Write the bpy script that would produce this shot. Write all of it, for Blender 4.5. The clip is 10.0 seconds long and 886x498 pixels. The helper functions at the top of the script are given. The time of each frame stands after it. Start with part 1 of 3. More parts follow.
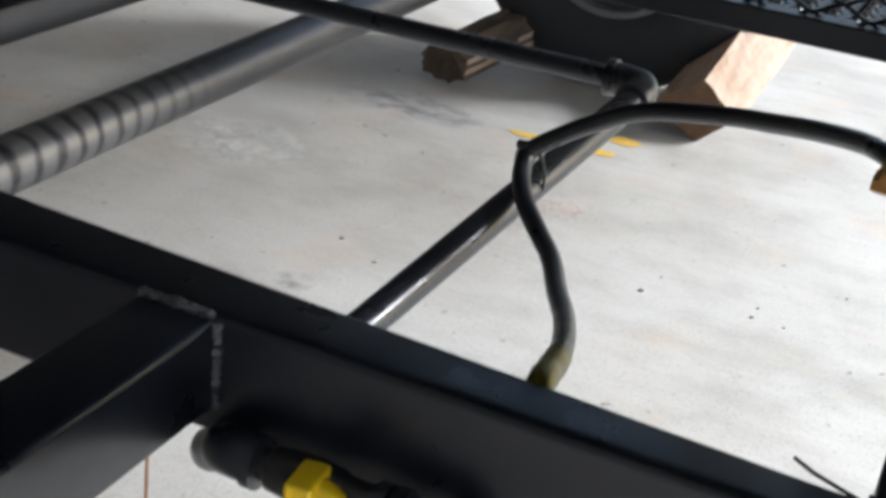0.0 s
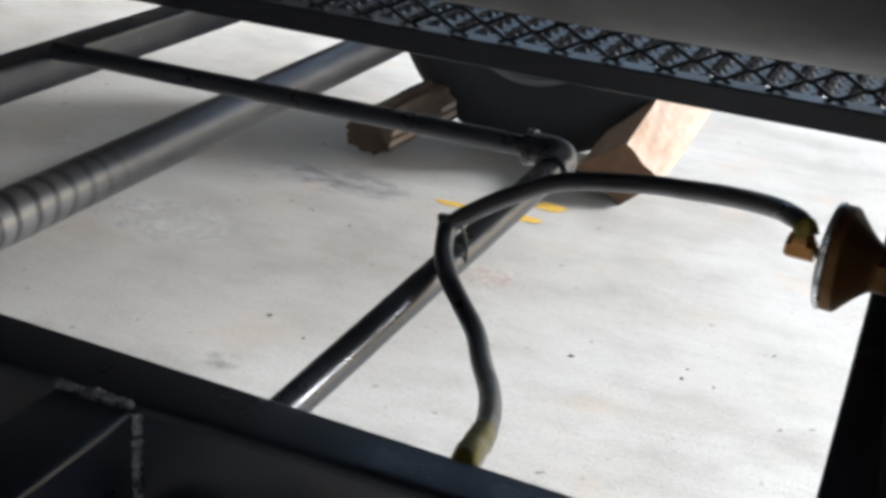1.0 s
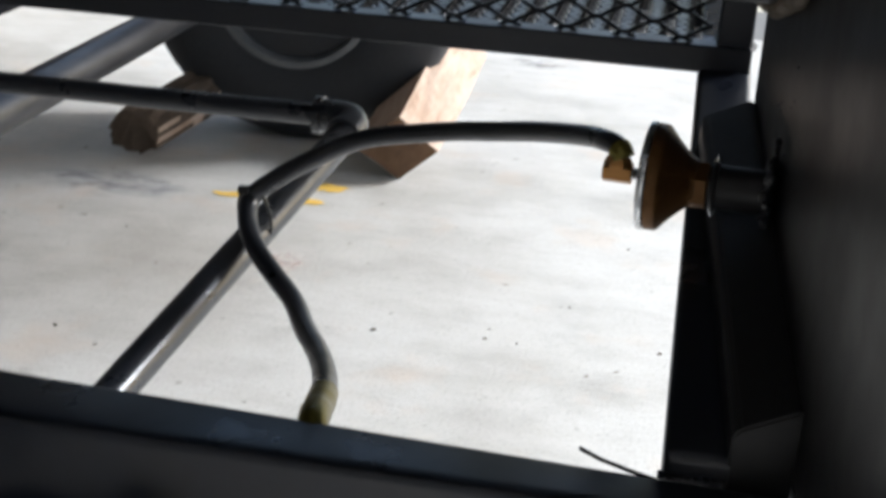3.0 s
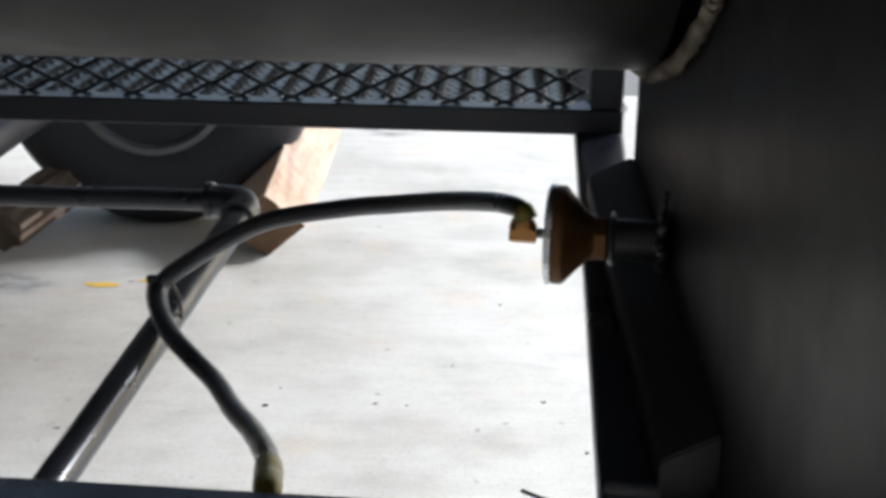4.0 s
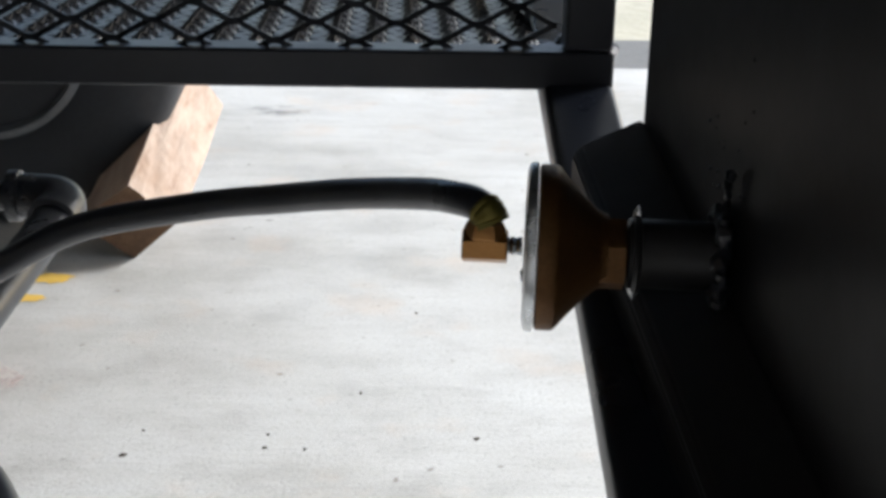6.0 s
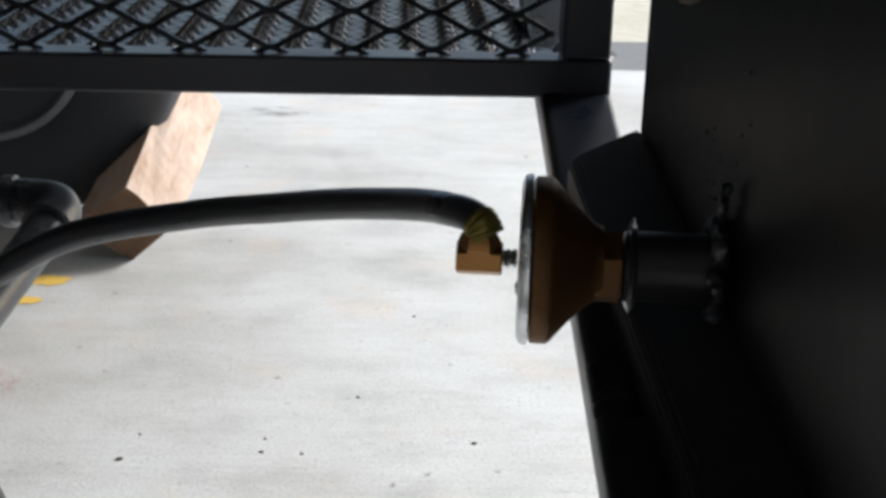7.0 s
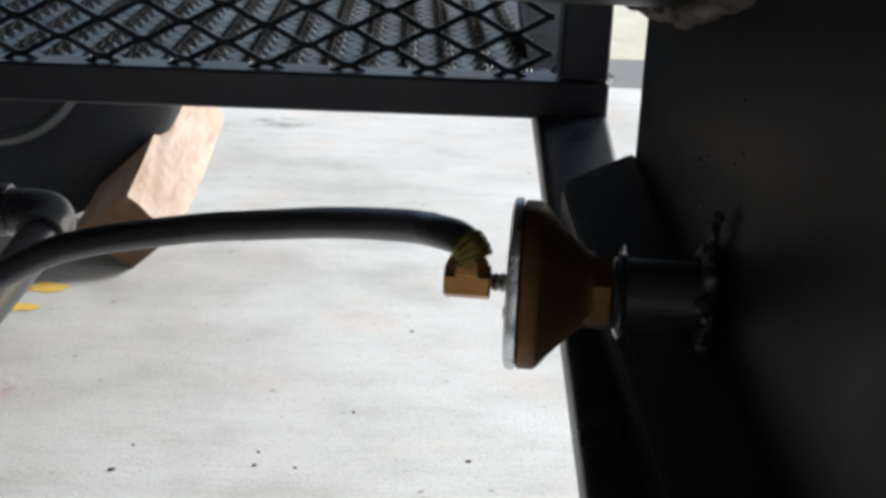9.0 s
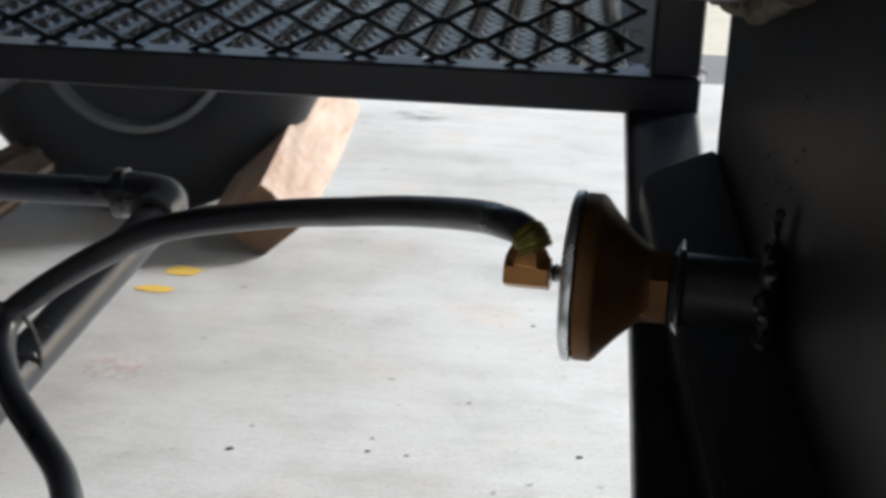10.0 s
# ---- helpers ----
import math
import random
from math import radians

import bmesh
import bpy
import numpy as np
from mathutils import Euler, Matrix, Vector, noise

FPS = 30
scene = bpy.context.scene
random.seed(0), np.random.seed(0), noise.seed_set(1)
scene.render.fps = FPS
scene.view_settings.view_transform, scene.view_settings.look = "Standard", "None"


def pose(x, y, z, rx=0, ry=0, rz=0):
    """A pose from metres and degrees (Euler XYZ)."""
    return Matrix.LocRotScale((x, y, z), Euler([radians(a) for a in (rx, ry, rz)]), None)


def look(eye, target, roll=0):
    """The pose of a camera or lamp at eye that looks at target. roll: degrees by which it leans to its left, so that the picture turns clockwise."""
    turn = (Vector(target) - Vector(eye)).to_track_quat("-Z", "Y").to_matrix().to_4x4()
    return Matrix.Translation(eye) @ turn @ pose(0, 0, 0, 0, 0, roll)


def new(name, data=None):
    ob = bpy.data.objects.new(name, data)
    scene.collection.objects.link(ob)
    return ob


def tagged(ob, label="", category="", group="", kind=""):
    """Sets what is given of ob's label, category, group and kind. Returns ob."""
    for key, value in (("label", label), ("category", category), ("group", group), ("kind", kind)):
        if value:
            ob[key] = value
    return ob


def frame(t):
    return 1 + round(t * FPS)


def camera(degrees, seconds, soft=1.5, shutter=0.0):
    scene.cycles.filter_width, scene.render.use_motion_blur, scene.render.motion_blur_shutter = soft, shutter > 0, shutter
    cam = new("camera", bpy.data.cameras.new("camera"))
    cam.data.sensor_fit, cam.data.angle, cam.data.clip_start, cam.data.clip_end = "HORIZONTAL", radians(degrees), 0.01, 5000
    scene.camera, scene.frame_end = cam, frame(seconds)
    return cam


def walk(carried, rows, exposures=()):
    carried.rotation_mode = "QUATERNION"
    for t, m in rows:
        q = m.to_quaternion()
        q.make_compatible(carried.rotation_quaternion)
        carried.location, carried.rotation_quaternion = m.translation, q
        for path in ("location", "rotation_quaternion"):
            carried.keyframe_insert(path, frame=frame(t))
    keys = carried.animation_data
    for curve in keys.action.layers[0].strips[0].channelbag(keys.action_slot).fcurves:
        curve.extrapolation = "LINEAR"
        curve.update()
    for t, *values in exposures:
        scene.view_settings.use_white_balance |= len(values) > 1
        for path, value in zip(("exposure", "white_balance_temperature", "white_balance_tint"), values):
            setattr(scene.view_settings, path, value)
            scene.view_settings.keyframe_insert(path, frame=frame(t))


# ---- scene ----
cam = camera(37.0, 10.0, soft=3.5, shutter=0.5)


def shot(t, x, y, z, pitch, roll, yaw):
    """One row of the path: place, tilt above the horizon, lean and turn to the left."""
    return t, pose(x, y, z, 0, 0, yaw) @ pose(0, 0, 0, 90 + pitch) @ pose(0, 0, 0, 0, 0, roll)


PATH = (
    (0.0, 0.0433, -0.9408, 0.9229, -25.94, 6.30, 23.27),
    (0.5, 0.0473, -0.9196, 0.9306, -24.34, 5.13, 22.47),
    (1.0, 0.0515, -0.9315, 0.9307, -22.80, 5.26, 20.56),
    (1.5, 0.0577, -0.9393, 0.9245, -24.16, 5.84, 18.13),
    (2.0, 0.0360, -0.9602, 0.8959, -26.02, 5.89, 14.00),
    (2.5, 0.0295, -0.9423, 0.8947, -24.62, 4.68, 11.83),
    (2.7, 0.0270, -0.9310, 0.8880, -23.70, 4.20, 11.10),
    (3.8, -0.0450, -0.9487, 0.8839, -19.08, 1.03, 3.82),
    (4.0, -0.0433, -0.9995, 0.9082, -19.00, 0.94, 2.36),
    (4.5, -0.0455, -0.9018, 0.8813, -18.47, 1.05, -0.40),
    (5.0, -0.0747, -0.6406, 0.8004, -18.77, 0.87, -0.69),
    (5.5, -0.0690, -0.5900, 0.7855, -19.55, 1.00, -2.02),
    (7.0, -0.0608, -0.5811, 0.7909, -19.63, 1.38, -2.20),
    (7.5, -0.0594, -0.5790, 0.7910, -19.41, 1.44, -2.13),
    (8.0, -0.0547, -0.5720, 0.7919, -19.38, 1.57, -1.87),
    (8.5, -0.0558, -0.5753, 0.7923, -19.14, 2.05, -2.04),
    (9.0, -0.0531, -0.5744, 0.7936, -19.09, 2.52, -1.97),
    (9.5, -0.0511, -0.5877, 0.7969, -19.07, 2.73, -0.92),
    (10.0, -0.0114, -0.5819, 0.7949, -19.52, 1.94, 4.90),
)
walk(cam, [shot(*row) for row in PATH], [(0.0, 1.20, 5850.0, 9.0), (4.5, 1.18, 5850.0, 9.0), (5.5, 0.96, 5850.0, 9.0), (10.0, 0.92, 5850.0, 9.0)])

# ---- world, sun ----
world = bpy.data.worlds.new("overcast_sky")
scene.world = world
world.use_nodes = True
wn = world.node_tree.nodes
sky = wn.new("ShaderNodeTexSky")
sky.sky_type = "NISHITA"
sky.sun_disc = False
sky.sun_elevation = radians(30)
sky.sun_rotation = radians(60)
sky.air_density = 1.2
sky.dust_density = 3.0
world.node_tree.links.new(sky.outputs["Color"], wn["Background"].inputs["Color"])
wn["Background"].inputs["Strength"].default_value = 0.115

sun = new("sun", bpy.data.lights.new("sun", "SUN"))
sun.data.energy = 3.9
sun.data.angle = radians(12)
sun.data.color = (1.0, 0.985, 0.96)
sun.matrix_world = look((4, 2.3, 2.66), (0, 0, 0))


# ---- materials ----
def material(name):
    mat = bpy.data.materials.new(name)
    mat.use_nodes = True
    nt = mat.node_tree
    return mat, nt, nt.nodes["Principled BSDF"]


def noise_tex(nt, scale, detail=4.0, rough=0.55, stretch=(1, 1, 1), coords="Object"):
    tc = nt.nodes.new("ShaderNodeTexCoord")
    mp = nt.nodes.new("ShaderNodeMapping")
    mp.inputs["Scale"].default_value = stretch
    nt.links.new(tc.outputs[coords], mp.inputs["Vector"])
    tex = nt.nodes.new("ShaderNodeTexNoise")
    tex.inputs["Scale"].default_value = scale
    tex.inputs["Detail"].default_value = detail
    tex.inputs["Roughness"].default_value = rough
    nt.links.new(mp.outputs["Vector"], tex.inputs["Vector"])
    return tex.outputs["Fac"]


def ramp(nt, fac, stops):
    node = nt.nodes.new("ShaderNodeValToRGB")
    els = node.color_ramp.elements
    while len(els) < len(stops):
        els.new(0.5)
    for el, (pos, col) in zip(els, stops):
        el.position = pos
        el.color = (*col, 1) if len(col) == 3 else (col[0], col[0], col[0], 1)
    nt.links.new(fac, node.inputs["Fac"])
    return node.outputs["Color"]


def mix(nt, a, b, fac, mode="MIX"):
    node = nt.nodes.new("ShaderNodeMix")
    node.data_type = "RGBA"
    node.blend_type = mode
    for sock, val in ((node.inputs[6], a), (node.inputs[7], b), (node.inputs[0], fac)):
        if isinstance(val, (int, float)):
            sock.default_value = val
        elif isinstance(val, tuple):
            sock.default_value = (*val, 1)
        else:
            nt.links.new(val, sock)
    return node.outputs[2]


def bump(nt, bsdf, height, strength, distance):
    node = nt.nodes.new("ShaderNodeBump")
    node.inputs["Strength"].default_value = strength
    node.inputs["Distance"].default_value = distance
    nt.links.new(height, node.inputs["Height"])
    nt.links.new(node.outputs["Normal"], bsdf.inputs["Normal"])


def plain(name, dark, light, scale, rough, metal=0.0, relief=0.2, depth=0.001, stretch=(1, 1, 1), spread=0.12, specular=0.5):
    """A surface whose colour wanders between two tones, with grain and uneven gloss."""
    mat, nt, b = material(name)
    big = noise_tex(nt, scale, 4, 0.6, stretch)
    fine = noise_tex(nt, scale * 9, 3, 0.6, stretch)
    col = mix(nt, ramp(nt, big, [(0.3, dark), (0.7, light)]), ramp(nt, fine, [(0.3, dark), (0.7, light)]), 0.4)
    nt.links.new(col, b.inputs["Base Color"])
    r = ramp(nt, big, [(0.25, (max(rough - spread, 0.03),)), (0.75, (min(rough + spread, 1.0),))])
    nt.links.new(r, b.inputs["Roughness"])
    b.inputs["Metallic"].default_value = metal
    b.inputs["Specular IOR Level"].default_value = specular
    bump(nt, b, fine, relief, depth)
    return mat


BLACK = plain("black_semigloss_paint", (0.0055, 0.007, 0.0115), (0.011, 0.0135, 0.021), 14, 0.33, 0, 0.12, 0.0005, specular=0.5)
# The same black with its base lightened for sky reflected in the floor strands.
MESH_PAINT = plain("sky_lit_black_mesh_paint", (0.010, 0.011, 0.017), (0.02, 0.022, 0.032), 30, 0.34, 0, 0.1, 0.0004, specular=0.55)
PLATE = plain("black_painted_plate", (0.0105, 0.0108, 0.0125), (0.020, 0.0202, 0.0218), 7, 0.42, 0, 0.2, 0.0008, specular=0.3)
BARREL = plain("black_barrel_paint", (0.0042, 0.004, 0.0037), (0.0078, 0.0074, 0.0066), 6, 0.45, 0, 0.25, 0.0008, specular=0.18)
PIPE = plain("black_pipe_paint", (0.012, 0.014, 0.019), (0.024, 0.027, 0.035), 20, 0.33, 0, 0.16, 0.0005, specular=0.58)


def banded_steel():
    """Bare drawn tube with pale ringed reflections painted on its near stretch."""
    mat, nt, b = material("steel_tube_banded_reflections")
    tc = nt.nodes.new("ShaderNodeTexCoord")
    wave = nt.nodes.new("ShaderNodeTexWave")
    wave.bands_direction = "Y"
    wave.inputs["Scale"].default_value = 9.0
    wave.inputs["Distortion"].default_value = 4.0
    wave.inputs["Detail Scale"].default_value = 1.2
    nt.links.new(tc.outputs["Object"], wave.inputs["Vector"])
    sep = nt.nodes.new("ShaderNodeSeparateXYZ")
    nt.links.new(tc.outputs["Object"], sep.inputs[0])
    rng = nt.nodes.new("ShaderNodeMapRange")
    rng.inputs["From Min"].default_value = 0.2
    rng.inputs["From Max"].default_value = 0.45
    rng.inputs["To Min"].default_value = 1.0
    rng.inputs["To Max"].default_value = 0.0
    nt.links.new(sep.outputs["Y"], rng.inputs["Value"])
    # Ringed reflections put into the colour, fading out along the tube.
    bands = mix(nt, (0.0, 0.0, 0.0), ramp(nt, wave.outputs["Fac"], [(0.05, (0.0,)), (0.4, (0.5,)), (0.9, (0.6,))]), rng.outputs["Result"])
    grain = noise_tex(nt, 40, 4, 0.6, (1, 0.2, 1))
    col = mix(nt, ramp(nt, grain, [(0.3, (0.03, 0.031, 0.035)), (0.7, (0.07, 0.072, 0.08))]), (0.26, 0.26, 0.265), bands)
    nt.links.new(col, b.inputs["Base Color"])
    b.inputs["Metallic"].default_value = 0.6
    b.inputs["Roughness"].default_value = 0.38
    bump(nt, b, grain, 0.2, 0.0006)
    return mat


BANDED = banded_steel()
RUBBER = plain("tyre_rubber", (0.010, 0.011, 0.014), (0.024, 0.026, 0.031), 11, 0.62, 0, 0.3, 0.001)
HOSE = plain("rubber_gas_hose", (0.013, 0.015, 0.02), (0.025, 0.028, 0.037), 30, 0.34, 0, 0.08, 0.0003, specular=0.75)
PLASTIC = plain("black_nylon", (0.012, 0.012, 0.012), (0.02, 0.02, 0.02), 40, 0.35, 0, 0.1, 0.0003)
BRASS = plain("brass", (0.27, 0.135, 0.045), (0.42, 0.22, 0.078), 60, 0.36, 0.9, 0.1, 0.0003)
OLIVE_BRASS = plain("olive_zinc_brass", (0.13, 0.11, 0.02), (0.24, 0.2, 0.05), 60, 0.4, 0.7, 0.1, 0.0003)
CAST_BRASS = plain("dull_cast_brass", (0.085, 0.042, 0.014), (0.16, 0.08, 0.027), 45, 0.52, 0.7, 0.5, 0.0008)
ZINC = plain("zinc_plated_steel", (0.5, 0.52, 0.54), (0.72, 0.74, 0.76), 35, 0.3, 0.95, 0.1, 0.0003)
RIM = plain("silver_wheel_paint", (0.11, 0.115, 0.12), (0.17, 0.175, 0.185), 8, 0.38, 0.3, 0.1, 0.0006)
YELLOW = plain("yellow_vinyl", (0.86, 0.56, 0.005), (0.92, 0.64, 0.012), 25, 0.35, 0, 0.1, 0.0004)
PAINT_MARK = plain("yellow_floor_paint", (0.6, 0.36, 0.04), (0.75, 0.5, 0.1), 60, 0.8, 0, 0.3, 0.0006)
WELD = plain("weld_metal", (0.05, 0.05, 0.055), (0.2, 0.2, 0.21), 120, 0.3, 0.6, 0.6, 0.001)
RAW_WELD = plain("scaled_weld_bead", (0.1, 0.085, 0.065), (0.26, 0.22, 0.17), 90, 0.7, 0.1, 0.7, 0.001)
ORANGE_WIRE = plain("copper_coloured_wire", (0.45, 0.2, 0.09), (0.6, 0.3, 0.15), 50, 0.5)
WALL_PAINT = plain("added_shell_paint", (0.36, 0.36, 0.37), (0.46, 0.46, 0.46), 2, 0.8)
DIRT = plain("dirt_crumb", (0.03, 0.022, 0.015), (0.1, 0.07, 0.04), 200, 0.9)
ASPHALT = plain("asphalt", (0.1, 0.1, 0.098), (0.17, 0.165, 0.155), 12, 0.9, 0, 0.6, 0.004)
DRY_GRASS = plain("dry_grass_ground", (0.36, 0.33, 0.24), (0.5, 0.46, 0.36), 1.5, 0.95, 0, 0.8, 0.01)


def wood_material():
    mat, nt, b = material("split_oak")
    grain = noise_tex(nt, 46, 5, 0.65, (1, 0.09, 0.5))
    patch = noise_tex(nt, 9, 3)
    col = ramp(nt, grain, [(0.3, (0.27, 0.165, 0.11)), (0.42, (0.41, 0.295, 0.22)), (0.6, (0.48, 0.365, 0.285))])
    col = mix(nt, col, (0.34, 0.21, 0.13), ramp(nt, patch, [(0.55, (0.0,)), (0.75, (0.6,))]))
    nt.links.new(col, b.inputs["Base Color"])
    b.inputs["Roughness"].default_value = 0.8
    bump(nt, b, grain, 0.9, 0.006)
    return mat


SPLIT_WOOD = wood_material()
END_WOOD = plain("weathered_end_grain", (0.1, 0.055, 0.03), (0.24, 0.14, 0.08), 28, 0.9, 0, 0.7, 0.003)
BARK = plain("bark", (0.06, 0.042, 0.028), (0.17, 0.12, 0.085), 30, 0.95, 0, 1.0, 0.006, (1, 0.35, 1))


def concrete_material():
    mat, nt, b = material("broom_finished_concrete")
    cloud = noise_tex(nt, 1.4, 5, 0.6)
    mid = noise_tex(nt, 7, 6, 0.7, (1, 1.6, 1))
    grit = noise_tex(nt, 190, 3, 0.75)
    sand = noise_tex(nt, 420, 2, 0.7)
    broom = noise_tex(nt, 60, 3, 0.6, (0.15, 1.6, 1))
    col = ramp(nt, cloud, [(0.32, (0.38, 0.36, 0.325)), (0.48, (0.5, 0.485, 0.455)), (0.66, (0.58, 0.57, 0.545))])
    col = mix(nt, col, ramp(nt, mid, [(0.32, (0.6, 0.58, 0.55)), (0.52, (0.95, 0.95, 0.95)), (0.7, (1, 1, 1))]), 0.42, "MULTIPLY")
    col = mix(nt, col, ramp(nt, grit, [(0.3, (0.45, 0.43, 0.4)), (0.46, (1, 1, 1))]), 0.7, "MULTIPLY")
    col = mix(nt, col, ramp(nt, sand, [(0.3, (0.6, 0.58, 0.55)), (0.5, (1, 1, 1))]), 0.6, "MULTIPLY")
    pits = noise_tex(nt, 38, 3, 0.55)
    col = mix(nt, col, (0.16, 0.13, 0.1), ramp(nt, pits, [(0.68, (0.0,)), (0.74, (0.8,))]))
    warm = noise_tex(nt, 5, 4, 0.6)
    col = mix(nt, col, (0.52, 0.4, 0.3), ramp(nt, warm, [(0.56, (0.0,)), (0.75, (0.5,))]))
    streak = noise_tex(nt, 24, 4, 0.6, (0.22, 1.3, 1))
    col = mix(nt, col, ramp(nt, streak, [(0.3, (0.72, 0.7, 0.67)), (0.55, (1, 1, 1))]), 0.2, "MULTIPLY")
    nt.links.new(col, b.inputs["Base Color"])
    r = ramp(nt, mid, [(0.3, (0.5,)), (0.7, (0.85,))])
    nt.links.new(r, b.inputs["Roughness"])
    bump(nt, b, mix(nt, broom, grit, 0.6), 0.5, 0.0025)
    return mat


CONCRETE = concrete_material()


def stain_material(name, col, amount, scale):
    """A worn film on the slab: colour in broken patches, the rest see-through."""
    mat, nt, b = material(name)
    b.inputs["Base Color"].default_value = (*col, 1)
    b.inputs["Roughness"].default_value = 0.85
    tc = nt.nodes.new("ShaderNodeTexCoord")
    grad = nt.nodes.new("ShaderNodeTexGradient")
    grad.gradient_type = "SPHERICAL"
    nt.links.new(tc.outputs["Object"], grad.inputs["Vector"])
    n = noise_tex(nt, scale, 5, 0.7)
    m = nt.nodes.new("ShaderNodeMath")
    m.operation = "MULTIPLY"
    nt.links.new(ramp(nt, grad.outputs["Fac"], [(0.0, (0.0,)), (0.5, (1.0,))]), m.inputs[0])
    nt.links.new(ramp(nt, n, [(0.42, (0.0,)), (0.62, (amount,))]), m.inputs[1])
    nt.links.new(m.outputs[0], b.inputs["Alpha"])
    return mat


# ---- mesh helpers ----
def part(name, bm, mat, parent=None, label="", smooth=False):
    me = bpy.data.meshes.new(name)
    bm.normal_update()
    if smooth:
        for f in bm.faces:
            f.smooth = True
    bm.to_mesh(me)
    bm.free()
    me.materials.append(mat)
    ob = new(name, me)
    if parent is not None:
        ob.parent = parent
    if smooth:
        me.set_sharp_from_angle(angle=radians(40))
    return tagged(ob, label)


def thing(name, label, category, group="", kind="", at=(0, 0, 0)):
    ob = new(name)
    ob.location = at
    ob.empty_display_size = 0.05
    return tagged(ob, label, category, group, kind)


def block(x0, x1, y0, y1, z0, z1, r=0.0, seg=3):
    bm = bmesh.new()
    bmesh.ops.create_cube(bm, size=1, matrix=Matrix.LocRotScale(((x0 + x1) / 2, (y0 + y1) / 2, (z0 + z1) / 2), None, (x1 - x0, y1 - y0, z1 - z0)))
    if r:
        bmesh.ops.bevel(bm, geom=bm.edges[:], offset=r, segments=seg, profile=0.5, affect="EDGES")
    return bm


def curve_points(pts, steps=10):
    """A smooth line through the points."""
    p = [Vector(q) for q in pts]
    p = [2 * p[0] - p[1]] + p + [2 * p[-1] - p[-2]]
    out = []
    for i in range(1, len(p) - 2):
        a, b, c, d = p[i - 1:i + 3]
        for k in range(steps):
            s = k / steps
            out.append(0.5 * (2 * b + (c - a) * s + (2 * a - 5 * b + 4 * c - d) * s * s + (3 * b - a - 3 * c + d) * s ** 3))
    return out + [p[-2]]


def sweep(pts, radius, sides=20, bm=None, wobble=0.0):
    """A round rod or pipe along the points; radius may be a function of the share of the way."""
    bm = bm or bmesh.new()
    up = Vector((0.13, 0.21, 0.97)).normalized()
    rings = []
    n = len(pts)
    for i, q in enumerate(pts):
        d = (Vector(pts[min(i + 1, n - 1)]) - Vector(pts[max(i - 1, 0)])).normalized()
        side = d.cross(up)
        if side.length < 1e-4:
            side = d.orthogonal()
        side.normalize()
        up = side.cross(d).normalized()
        r = radius(i / (n - 1)) if callable(radius) else radius
        ring = []
        for k in range(sides):
            a = 2 * math.pi * k / sides
            rr = r * (1 + wobble * noise.noise(Vector(q) * 40 + Vector((math.cos(a), math.sin(a), 0))))
            ring.append(bm.verts.new(Vector(q) + (side * math.cos(a) + up * math.sin(a)) * rr))
        rings.append(ring)
    for a, b in zip(rings, rings[1:]):
        for k in range(sides):
            bm.faces.new((a[k], a[(k + 1) % sides], b[(k + 1) % sides], b[k]))
    bm.faces.new(rings[0][::-1])
    bm.faces.new(rings[-1])
    return bm


def lathe(profile, origin, axis, sides=48, bm=None):
    """Turns (along, radius) pairs about an axis."""
    bm = bm or bmesh.new()
    d = Vector(axis).normalized()
    u = Vector((0, 0, 1)) if abs(d.z) < 0.9 else Vector((1, 0, 0))
    u = (u - d * u.dot(d)).normalized()
    v = d.cross(u)
    rings = []
    for s, r in profile:
        rings.append([bm.verts.new(Vector(origin) + d * s + (u * math.cos(2 * math.pi * k / sides) + v * math.sin(2 * math.pi * k / sides)) * max(r, 1e-5)) for k in range(sides)])
    for a, b in zip(rings, rings[1:]):
        for k in range(sides):
            bm.faces.new((a[k], a[(k + 1) % sides], b[(k + 1) % sides], b[k]))
    if profile[0][1] > 2e-5:
        bm.faces.new(rings[0][::-1])
    if profile[-1][1] > 2e-5:
        bm.faces.new(rings[-1])
    return bm


def bead(pts, radius, rnd, bm=None):
    """A lumpy weld bead: one ripple for each point, run together."""
    line, radii = [], []
    sizes = [radius * rnd.uniform(0.7, 1.2) for _ in pts]
    for i, q in enumerate(pts):
        for k in range(4):
            if i == len(pts) - 1 and k:
                break
            nxt = pts[min(i + 1, len(pts) - 1)]
            jit = Vector((rnd.uniform(-1, 1), rnd.uniform(-1, 1), rnd.uniform(-1, 1))) * radius * 0.18
            line.append(Vector(q).lerp(Vector(nxt), k / 4) + jit)
            radii.append(sizes[i] * (0.72 + 0.36 * math.sin(math.pi * (k + 0.5) / 4)))
    n = len(line)
    return sweep(line, lambda s: radii[min(int(s * (n - 1) + 0.5), n - 1)], 10, bm, 0.25)


def between(a, b, n):
    a, b = Vector(a), Vector(b)
    return [a.lerp(b, i / (n - 1)) for i in range(n)]


# ---- ground, and an unseen shell added to shape the light ----
def sheet(x0, x1, y0, y1, z):
    bm = bmesh.new()
    bm.faces.new([bm.verts.new(c) for c in ((x0, y0, z), (x1, y0, z), (x1, y1, z), (x0, y1, z))])
    return bm


